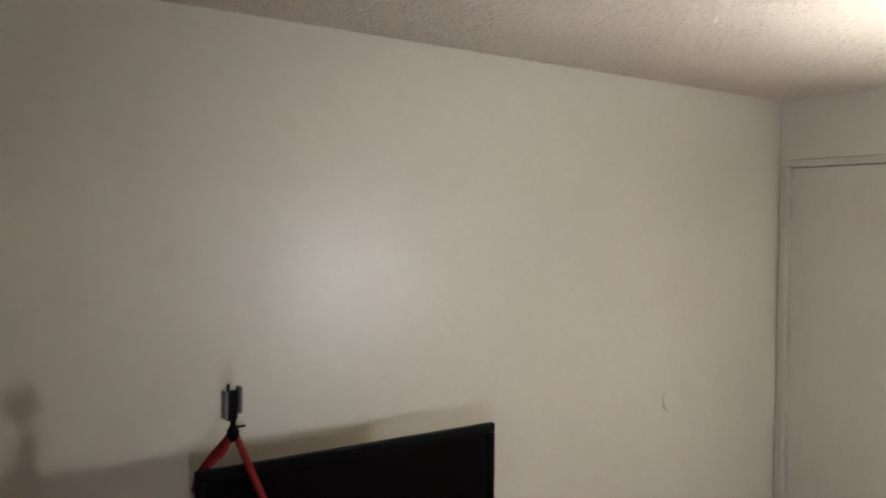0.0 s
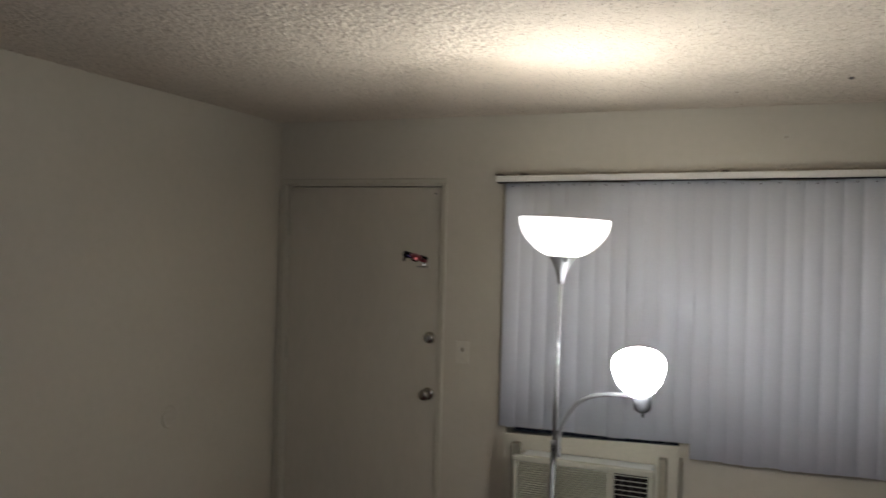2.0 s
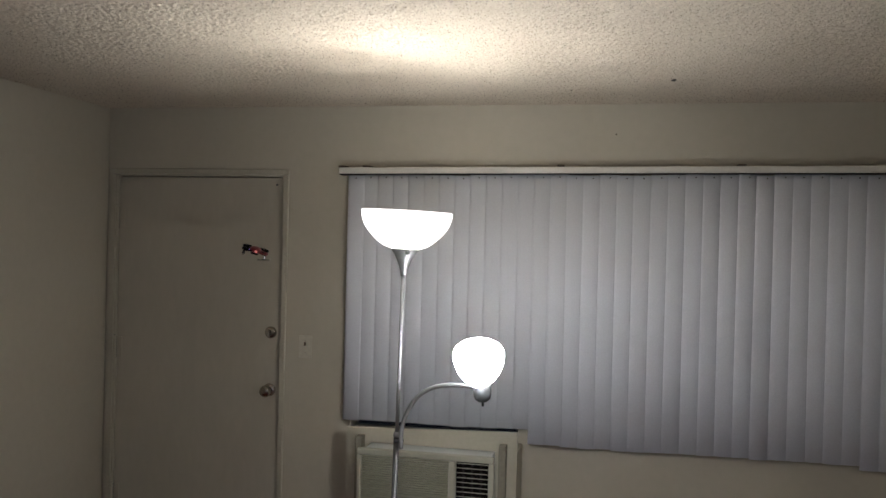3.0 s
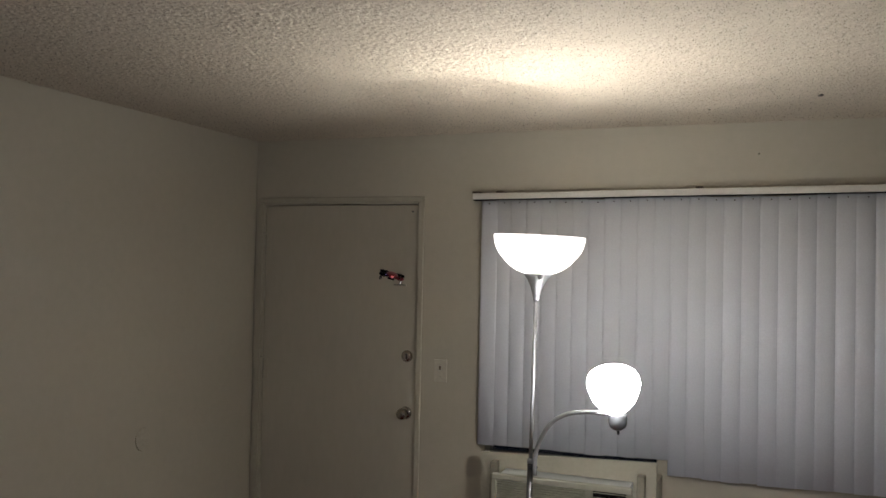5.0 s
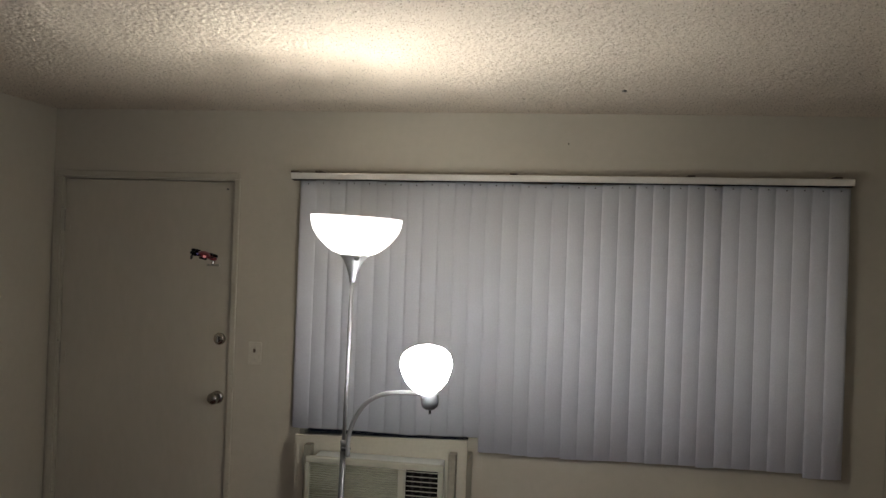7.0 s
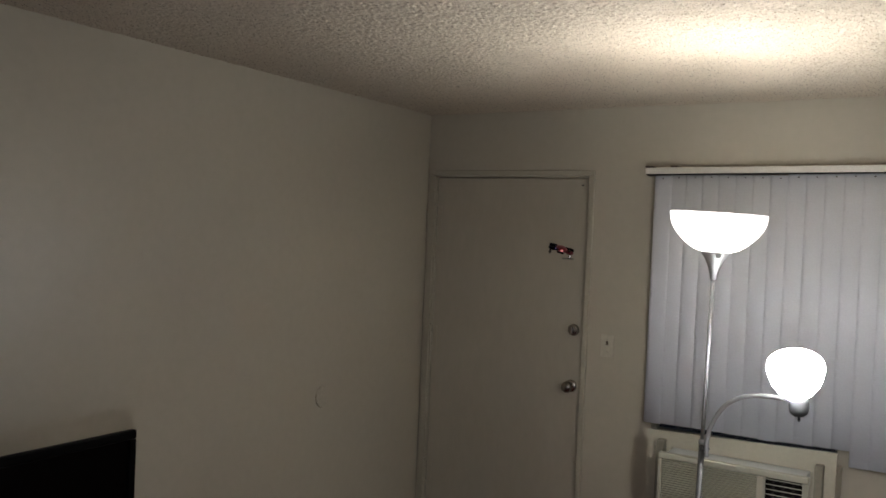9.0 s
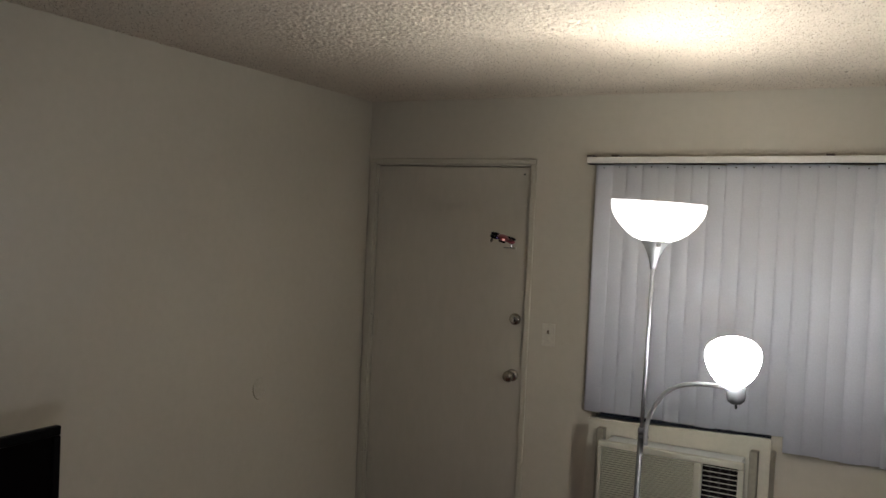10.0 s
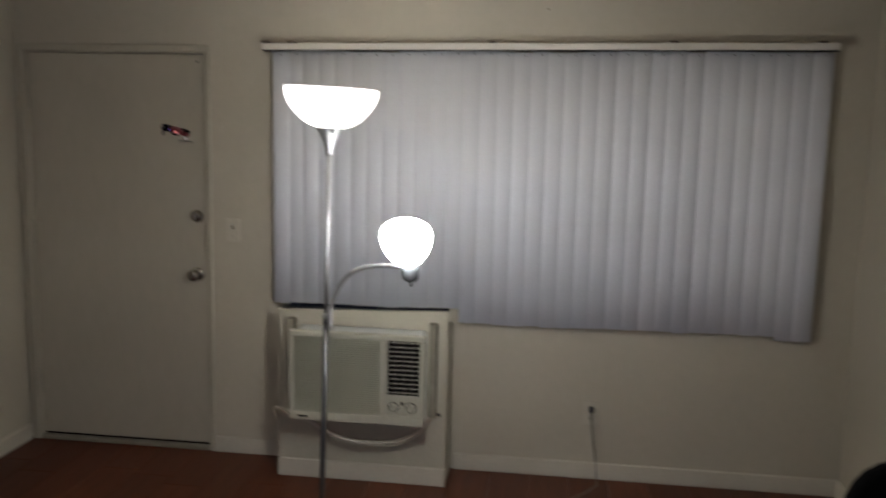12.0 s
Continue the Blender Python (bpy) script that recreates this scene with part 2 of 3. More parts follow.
def wall_slab(us, vs, solid, low, high, axis):
    """A wall of cells between the cuts us (along) and vs (up), with thickness from low to high across; cells not solid are openings."""
    bm = bmesh.new()

    def at(u, v, w):
        return Vector((u, w, v)) if axis == "y" else Vector((w, u, v))

    def full(i, j):
        return 0 <= i < len(us) - 1 and 0 <= j < len(vs) - 1 and solid(i, j)
    for i in range(len(us) - 1):
        for j in range(len(vs) - 1):
            if not full(i, j):
                continue
            u0, u1, v0, v1 = us[i], us[i + 1], vs[j], vs[j + 1]
            for w in (low, high):
                bm.faces.new([bm.verts.new(at(u, v, w)) for u, v in ((u0, v0), (u1, v0), (u1, v1), (u0, v1))])
            for di, dj, a, b in ((-1, 0, (u0, v0), (u0, v1)), (1, 0, (u1, v0), (u1, v1)), (0, -1, (u0, v0), (u1, v0)), (0, 1, (u0, v1), (u1, v1))):
                if not full(i + di, j + dj):
                    bm.faces.new([bm.verts.new(at(*a, low)), bm.verts.new(at(*b, low)), bm.verts.new(at(*b, high)), bm.verts.new(at(*a, high))])
    bmesh.ops.remove_doubles(bm, verts=bm.verts[:], dist=1e-5)
    bmesh.ops.recalc_face_normals(bm, faces=bm.faces[:])
    return bm


# ---- the room ----
W, D, H = 4.12, 5.8, 2.392
DX0, DX1, DTOP = 0.062, 0.998, 2.03
WX0, WX1, WZ0, WZ1 = 1.46, 3.83, 0.93, 1.97

us, vs = [-0.12, DX0 - 0.02, DX1 + 0.02, 1.39, WX0, 2.238, WX1, W + 0.12], [0, 0.762, WZ0, WZ1, DTOP + 0.02, H]
tagged(link("wall_north", wall_slab(us, vs, lambda i, j: not (i == 1 and j < 4) and not (i in (4, 5) and j == 2) and not (i in (3, 4) and j == 1), 0.0, 0.14, "y"), WALL),
       "cream painted wall with the front door and window", "wall", kind="structure")
tagged(link("wall_west", wall_slab([-D, 0], [0, H], lambda i, j: True, -0.12, 0.0, "x"), WALL), "cream painted plain side wall", "wall", kind="structure")
tagged(link("wall_east", wall_slab([-D, 0], [0, H], lambda i, j: True, W, W + 0.12, "x"), WALL), "cream painted wall beside the window", "wall", kind="structure")
tagged(link("wall_south", wall_slab([-0.12, W + 0.12], [0, H], lambda i, j: True, -D - 0.12, -D, "y"), WALL), "cream painted wall behind", "wall", kind="structure")


def ceiling_sheet(step=0.005):
    """A sprayed popcorn ceiling: one sheet with blobs of a few millimetres hanging from it, and a slab above."""
    nx, ny = int(W / step) + 1, int(D / step) + 1
    rng = np.random.default_rng(7)
    h = rng.random((ny, nx)) ** 1.6
    xs, ys = np.linspace(0, W, nx), np.linspace(-D, 0, ny)
    z = H - 0.0062 * h
    z[0, :] = z[-1, :] = H
    z[:, 0] = z[:, -1] = H
    gx, gy = np.meshgrid(xs, ys)
    gx[1:-1, 1:-1] += (rng.random((ny - 2, nx - 2)) - 0.5) * step * 0.5
    gy[1:-1, 1:-1] += (rng.random((ny - 2, nx - 2)) - 0.5) * step * 0.5
    co = np.stack([gx, gy, z], -1).reshape(-1, 3)
    idx = np.arange(nx * ny).reshape(ny, nx)
    quads = np.stack([idx[:-1, :-1], idx[1:, :-1], idx[1:, 1:], idx[:-1, 1:]], -1).reshape(-1, 4)
    n = len(co)
    slab = [(-0.12, -D - 0.12, H + 0.002), (W + 0.12, -D - 0.12, H + 0.002), (W + 0.12, 0.14, H + 0.002), (-0.12, 0.14, H + 0.002)]
    slab += [(x, y, H + 0.15) for x, y, _ in slab]
    faces = quads.tolist() + [[n + k for k in f] for f in ((0, 1, 2, 3), (7, 6, 5, 4), (0, 4, 5, 1), (1, 5, 6, 2), (2, 6, 7, 3), (3, 7, 4, 0))]
    me = bpy.data.meshes.new("ceiling")
    me.from_pydata(co.tolist() + slab, [], faces)
    me.polygons.foreach_set("use_smooth", [True] * len(me.polygons))
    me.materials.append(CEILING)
    return new("ceiling", me)


tagged(ceiling_sheet(), "off-white sprayed popcorn ceiling", "ceiling", kind="structure")
floor = tagged(link("floor", a_box(-0.12, W + 0.12, -D - 0.12, 0.14, -0.12, -0.009), SUBFLOOR), "red-brown laminate plank floor", "floor", kind="structure")


def baseboard(name, x0, x1, y0, y1):
    tagged(link(name, a_box(x0, x1, y0, y1, 0.0, 0.083, bevel=0.004), BASEBOARD), "cream painted wooden baseboard", "baseboard", kind="structure")


baseboard("baseboard", 1.037, 1.42, -0.016, -0.001)
baseboard("baseboard", 2.28, W - 0.001, -0.016, -0.001)
baseboard("baseboard", 0.001, 0.016, -D + 0.02, -0.02)
baseboard("baseboard", W - 0.016, W - 0.001, -D + 0.02, -0.02)


def front_door():
    door = thing("door_1", "cream painted flush front door, closed, with nickel knob and deadbolt", "door", kind="structure")
    slab = part("door_slab", a_box(DX0 + 0.003, DX1 - 0.0022, 0.012, 0.055, 0.035, DTOP - 0.005, bevel=0.003), DOOR_PAINT, door)
    for n, a in (("jamb", (DX0 - 0.0195, DX0, -0.004, 0.135, 0, DTOP + 0.0195)), ("jamb", (DX1, DX1 + 0.0195, -0.004, 0.135, 0, DTOP + 0.0195)),
                 ("head_jamb", (DX0, DX1, -0.004, 0.135, DTOP, DTOP + 0.0195)),
                 ("door_stop", (DX0, DX0 + 0.012, 0.058, 0.075, 0, DTOP)), ("door_stop", (DX1 - 0.012, DX1, 0.058, 0.075, 0, DTOP)),
                 ("door_stop", (DX0 + 0.012, DX1 - 0.012, 0.058, 0.075, DTOP - 0.012, DTOP))):
        part(n, a_box(*a), DOOR_TRIM, door)
    for a in ((0.020, DX0 - 0.008, 0, DTOP + 0.008), (DX1 + 0.008, DX1 + 0.036, 0, DTOP + 0.008), (0.020, DX1 + 0.036, DTOP + 0.008, DTOP + 0.038)):
        part("casing", a_box(a[0], a[1], -0.016, -0.001, a[2], a[3], bevel=0.004), DOOR_TRIM, door)
    part("threshold", a_box(DX0, DX1, -0.012, 0.13, 0.0, 0.022, bevel=0.005), RUBBER_SEAL, door, "worn grey metal threshold")
    # near-black filler bar stands in for the shade below the slab
    part("gap_shade_bar", a_box(DX0 + 0.0045, DX1 - 0.0045, 0.02, 0.05, 0.0225, 0.0345), DARK_GAP, door, "dark bar as the shade in the gap under the door")
    for z in (1.805, 1.11, 0.32):
        hinge = part("hinge", lathe(bmesh.new(), [(0, -0.055), (0.007, -0.055), (0.007, 0.055), (0.004, 0.06), (0, 0.062)], pose(DX0 + 0.001, -0.011, z), 12), DOOR_TRIM, door, "painted-over butt hinge")
        part("hinge_leaf", a_box(DX0 + 0.006, DX0 + 0.034, 0.008, 0.0115, z - 0.055, z + 0.055, bevel=0.001), DOOR_TRIM, hinge)
        part("hinge_leaf", a_box(DX0 - 0.03, DX0 - 0.005, -0.0205, -0.0163, z - 0.055, z + 0.055, bevel=0.001), DOOR_TRIM, hinge)
        part("hinge_gap", a_box(DX0 + 0.0035, DX0 + 0.0058, 0.002, 0.0118, z - 0.056, z + 0.056), CHANNEL, hinge)
        part("hinge_pin", lathe(bmesh.new(), [(0, 0.0622), (0.0055, 0.0622), (0.0045, 0.069), (0, 0.070)], pose(DX0 + 0.001, -0.011, z), 10), CHANNEL, hinge)
    out = along((0.945, 0.012, 0.93), (0.945, -1, 0.93))
    knob = part("door_knob", lathe(bmesh.new(), [(0, 0.012), (0.011, 0.012), (0.011, 0.03), (0.02, 0.036), (0.028, 0.045), (0.030, 0.056), (0.026, 0.067), (0.014, 0.073), (0, 0.073)], out, 28), CHROME, door, "round nickel knob", True)
    part("rose", lathe(bmesh.new(), [(0, 0), (0.033, 0), (0.033, 0.005), (0.026, 0.011), (0.012, 0.013), (0, 0.013)], out, 28), CHROME, knob, "", True)
    out = along((0.947, 0.012, 1.227), (0.947, -1, 1.227))
    bolt = part("deadbolt", lathe(bmesh.new(), [(0, 0), (0.031, 0), (0.031, 0.008), (0.025, 0.018), (0.02, 0.02), (0, 0.02)], out, 28), CHROME, door, "round nickel deadbolt", True)
    part("thumb_turn", a_box(0.942, 0.952, -0.024, -0.006, 1.212, 1.242, bevel=0.003), CHROME, bolt)
    plate = part("viewer_plate", a_box(0.862, 0.934, 0.003, 0.0118, 1.594, 1.607, bevel=0.002), CHANNEL, door, "narrow metal plate")
    part("plate_slot", a_box(0.868, 0.928, 0.002, 0.0029, 1.5995, 1.602), HOLE, plate)
    part("top_catch", a_box(0.958, 0.968, 0.004, 0.0118, 1.985, 1.993, bevel=0.001), GREY_PLASTIC, door)


front_door()


def window():
    win = thing("window_1", "aluminium sliding window hidden behind closed blinds", "window", kind="structure")
    mid = (WX0 + WX1) / 2
    for a in ((WX0, WX1, WZ0, WZ0 + 0.04), (WX0, WX1, WZ1 - 0.04, WZ1), (WX0, WX0 + 0.04, WZ0 + 0.04, WZ1 - 0.04), (WX1 - 0.04, WX1, WZ0 + 0.04, WZ1 - 0.04), (mid - 0.02, mid + 0.02, WZ0 + 0.04, WZ1 - 0.04)):
        part("window_frame", a_box(a[0], a[1], 0.07, 0.11, a[2], a[3]), AC_METAL, win)
    for x0, x1 in ((WX0 + 0.04, mid - 0.02), (mid + 0.02, WX1 - 0.04)):
        part("pane", a_box(x0, x1, 0.088, 0.092, WZ0 + 0.04, WZ1 - 0.04), GLASS, win)
    part("lower_pane", a_box(1.391, 2.237, 0.088, 0.092, 0.763, WZ0 - 0.0005), GLASS, win)


window()

# ---- vertical blinds ----


def vane_mesh(length, width=0.0893, thick=0.0014, sag=0.0075, seg=8):
    """One slightly bowed hanging slat, its top at z 0, its bow towards -y."""
    bm = bmesh.new()
    cols = []
    for k in range(seg + 1):
        u = k / seg * 2 - 1
        x, y = u * width / 2, -sag * (1 - u * u)
        cols.append([[bm.verts.new((x, y + dy, z)) for z in (0, -length * 0.5, -length)] for dy in (-thick / 2, thick / 2)])
    for a, b in zip(cols, cols[1:]):
        for s in (0, 1):
            for r in (0, 1):
                bm.faces.new((a[s][r], a[s][r + 1], b[s][r + 1], b[s][r]))
        for r in (0, 2):
            bm.faces.new((a[0][r], b[0][r], b[1][r], a[1][r]))
    for c in (cols[0], cols[-1]):
        for r in (0, 1):
            bm.faces.new((c[0][r], c[0][r + 1], c[1][r + 1], c[1][r]))
    bmesh.ops.recalc_face_normals(bm, faces=bm.faces[:])
    me = bpy.data.meshes.new("vane")
    bm.to_mesh(me)
    bm.free()
    me.materials.append(VANE)
    for p in me.polygons:
        p.use_smooth = len(p.vertices) == 4 and abs(p.normal.y) > 0.5
    return me


def vertical_blind():
    blind = thing("vertical_blind", "white vinyl vertical blind, closed, shorter over the air conditioner", "blind")
    tilt = math.atan2(0.026, 2.612)

    def lift(x):
        return (x - 1.323) * math.tan(tilt)
    rail_bm = a_box(0, 2.612, -0.022, 0.022, 0.0, 0.0315, bevel=0.003)
    bmesh.ops.transform(rail_bm, matrix=Matrix.Translation((1.323, -0.055, 2.0425)) @ Matrix.Rotation(-tilt, 4, "Y"), verts=rail_bm.verts)
    rail = part("headrail", rail_bm, RAIL, blind, "off-white metal headrail")
    # dark strip added in place of the shadow line under the headrail
    shade_bm = a_box(0.004, 2.608, -0.019, 0.019, -0.0042, -0.0005)
    bmesh.ops.transform(shade_bm, matrix=Matrix.Translation((1.323, -0.055, 2.0425)) @ Matrix.Rotation(-tilt, 4, "Y"), verts=shade_bm.verts)
    part("rail_shade_strip", shade_bm, DARK_GAP, rail, "dark strip as the shade under the rail")
    for x in (1.337, 1.462, 2.416, 3.23, 3.866):
        z = 2.074 + lift(x)
        b = a_box(x - 0.017, x + 0.017, -0.075, -0.001, z + 0.0005, z + 0.009, bevel=0.002)
        box(b, x - 0.02, x + 0.02, -0.006, -0.0015, z - 0.035, z + 0.0003)
        part("bracket", b, BROWN_CLIP, blind, "small brown bracket")
    rng = random.Random(3)
    step, n = 0.07735, 33
    short, long, last = vane_mesh(1.219), vane_mesh(1.287), vane_mesh(1.305)
    pin = bpy.data.meshes.new("hole")
    b = a_box(-0.003, 0.003, -0.0105, -0.0085, -0.016, -0.011)
    b.to_mesh(pin), b.free()
    pin.materials.append(HOLE)
    for k in range(n):
        x = 1.3625 + 0.0446 + k * step
        turn = (2.5 if k < 14 else 4.0 if k < 27 else 2.0) + rng.uniform(-2.4, 2.4) + (4.5 if k in (15, 17, 20, 22, 24, 25) else 0) - (6 if k < 1 else 0)
        v = piece("vane", short if k < 12 else long if k < n - 2 else last, blind,
                  pose(x + rng.uniform(-0.001, 0.001), -0.045, 2.0375 + lift(x) + rng.uniform(-0.005, 0.003), rng.uniform(-0.12, 0.12), rng.uniform(-0.1, 0.1), turn))
        piece("hole", pin, v)


vertical_blind()

# ---- boxed-out enclosure and air conditioner ----
BX0, BX1, BY, BTOP = 1.445, 2.262, -0.222, 0.802


def enclosure():
    enc = thing("air_conditioner_cabinet", "cream painted boxed-out cabinet under the window", "cabinet")

    def sloped(bm):
        # the hand-built top edge runs up by some 27 mm
        for v in bm.verts:
            if v.co.z > 0.77:
                v.co.z += 0.027 * (v.co.x - BX0) / (BX1 - BX0)
        return bm
    # a hollow front panel with the sleeve's hole, two sides and a top
    bm = wall_slab([BX0, 1.562, 2.162, BX1], [0.0, 0.345, 0.757, BTOP + 0.021], lambda i, j: not (i == 1 and j == 1), BY, BY + 0.02, "y")
    part("front_board", sloped(bm), TRIM, enc)
    part("side_board", sloped(a_box(BX0, BX0 + 0.02, BY + 0.0205, -0.001, 0.0, BTOP - 0.05, bevel=0.002)), TRIM, enc)
    part("side_board", sloped(a_box(BX1 - 0.02, BX1, BY + 0.0205, -0.001, 0.0, BTOP - 0.05, bevel=0.002)), TRIM, enc)
    part("top_board", a_box(BX0 + 0.0205, BX1 - 0.0205, BY + 0.0205, -0.001, BTOP - 0.07, BTOP - 0.0505), TRIM, enc)
    part("skirting", a_box(BX0 - 0.003, BX1 + 0.003, BY - 0.016, BY - 0.0005, 0.0, 0.088, bevel=0.004), BASEBOARD, enc, "cream skirting across the cabinet's foot")
    for x, z1 in ((1.503, 0.792), (2.183, 0.796)):
        part("side_channel", a_box(x, x + 0.034, BY - 0.05, BY - 0.0005, 0.352, z1, bevel=0.003), RUBBER_SEAL, enc, "brown-grey mounting channel")
    part("latch", a_box(2.2, 2.238, BY - 0.012, BY - 0.0505 + 0.03, 0.352, 0.362, bevel=0.001), HOLE, enc, "small dark latch")


enclosure()

AX0, AX1, AZ0, AZ1, AY = 1.544, 2.178, 0.338, 0.763, -0.37


def air_conditioner():
    ac = thing("air_conditioner", "aged ivory window air conditioner with louvred grille and two dials", "air conditioner")
    part("sleeve", a_box(1.566, 2.158, AY + 0.032, -0.03, AZ0 + 0.012, AZ1 - 0.01, bevel=0.003), AC_METAL, ac, "pale painted steel sleeve")
    f0, f1 = AY, AY + 0.03
    gx0, gx1, vx0, vx1 = 1.563, 1.972, 2.0, 2.153
    gz0, gz1, vz0, vz1 = 0.382, 0.735, 0.482, 0.738
    front = part("front_panel", a_box(AX0, AX1, f0, f1, gz1, AZ1, bevel=0.006), AC_SHELL, ac, "ivory plastic front frame")
    for a in ((AX0, AX1, AZ0, gz0), (AX0, gx0, gz0 + 0.0005, gz1 - 0.0005), (gx1, vx0, gz0 + 0.0005, gz1 - 0.0005), (vx1, AX1, gz0 + 0.0005, gz1 - 0.0005)):
        part("frame_bar", a_box(a[0], a[1], f0 + 0.0004, f1, a[2], a[3], bevel=0.003), AC_SHELL, front)
    # backing plate painted dark as the shade behind the slats
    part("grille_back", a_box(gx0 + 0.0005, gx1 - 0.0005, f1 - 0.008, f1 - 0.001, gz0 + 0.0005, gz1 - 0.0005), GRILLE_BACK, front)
    n = 34
    pitch = (gz1 - gz0) / n
    me = bpy.data.meshes.new("slat")
    b = a_box(gx0 + 0.0006, gx1 - 0.0006, f0 + 0.004, f1 - 0.0085, -pitch * 0.27, pitch * 0.27, bevel=0.001, seg=1)
    b.to_mesh(me), b.free()
    me.materials.append(AC_GRILLE)
    for k in range(n):
        piece("slat", me, front, pose(0, 0, gz0 + (k + 0.5) * pitch))
    # shallow near-black plate painted as the shade inside the outlet
    part("vent_shade_plate", a_box(vx0 + 0.0005, vx1 - 0.0005, f1 - 0.004, f1 + 0.0005, vz0 + 0.0005, vz1 - 0.0005), DARK_GAP, front, "dark backing of the air outlet, painted as its inner shade")
    part("vent_rim", a_box(vx0 + 0.0005, vx0 + 0.004, f0 + 0.002, f1 - 0.0045, vz0, vz1), AC_SHELL, front)
    m = 12
    vp = (vz1 - vz0) / m
    ve = bpy.data.meshes.new("vent_slat")
    b = a_box(vx0 + 0.0045, vx1 - 0.0006, f0 + 0.003, f0 + 0.015, -0.0017, 0.0017, bevel=0.0008, seg=1)
    b.to_mesh(ve), b.free()
    ve.materials.append(AC_SHELL)
    for k in range(m):
        piece("vent_slat", ve, front, pose(0, 0, vz0 + (k + 0.5) * vp) @ Matrix.Translation((0, f0 + 0.01, 0)) @ pose(0, 0, 0, -18) @ Matrix.Translation((0, -f0 - 0.01, 0)))
    for x in (2.036, 2.076, 2.116):
        part("air_vane", a_box(x - 0.004, x + 0.004, f0 + 0.021, f1 - 0.0045, vz0 + 0.002, vz1 - 0.002), AIR_VANE, front)
    panel = part("control_panel", a_box(vx0 + 0.0006, vx1 - 0.0006, f0 + 0.003, f1 - 0.001, gz0 + 0.0006, vz0 - 0.001, bevel=0.002), AC_SHELL, ac)
    part("panel_groove", a_box(vx0 + 0.0002, vx1 - 0.0002, f0 + 0.012, f1 - 0.0012, vz0 - 0.0009, vz0 - 0.0001), DARK_GAP, panel)
    for x, r in ((2.036, 0.019), (2.117, 0.021)):
        # dark raised disc painted as the shade of a recess round the dial
        part("dial_shade_disc", lathe(bmesh.new(), [(0, 0), (r + 0.005, 0), (r + 0.004, 0.0012), (0, 0.0012)], along((x, f0 + 0.003, 0.426), (x, -1, 0.426)), 28), GRILLE_BACK, panel)
        out = along((x, f0 + 0.003, 0.426), (x, -1, 0.426))
        d = part("dial", lathe(bmesh.new(), [(0, 0), (r, 0), (r * 0.92, 0.012), (r * 0.8, 0.014), (0, 0.014)], out, 24), AC_SHELL, panel, "round ivory dial")
        part("pointer", a_box(x - 0.002, x + 0.002, f0 - 0.0135, f0 - 0.0112, 0.426, 0.426 + r * 0.75), CHANNEL, d)
    part("indicator", a_box(2.069, 2.083, f0 + 0.001, f0 + 0.0028, 0.436, 0.452, bevel=0.001), DARK_GAP, panel, "small dark indicator")
    for k in range(4):
        part("marking", a_box(2.02 + k * 0.03, 2.034 + k * 0.03, f0 + 0.0018, f0 + 0.0028, 0.394, 0.397), CHANNEL, panel)
    part("badge", a_box(1.585, 1.632, f0 - 0.0012, f0 + 0.0006, 0.352, 0.362, bevel=0.001), DARK_GAP, front, "small dark badge bar")
    cord = smooth_path([(1.52, BY - 0.02, 0.30), (1.56, BY - 0.03, 0.325), (1.62, BY - 0.045, 0.295), (1.75, BY - 0.055, 0.232), (1.9, BY - 0.06, 0.213), (2.05, BY - 0.055, 0.23), (2.15, BY - 0.045, 0.29), (2.185, BY - 0.03, 0.352)])
    part("power_cord", tube(bmesh.new(), cord, 0.010, 10), AC_CORD, ac, "thick beige power cord looped below", True)
    tail = smooth_path([(1.52, BY - 0.02, 0.30), (1.46, BY - 0.02, 0.34), (1.425, BY - 0.012, 0.33), (1.428, -0.19, 0.27), (1.426, -0.17, 0.2), (1.424, -0.16, 0.11)])
    part("cord_tail", tube(bmesh.new(), tail, 0.006, 8), AC_CORD, ac, "", True)


air_conditioner()

# ---- floor lamp ----


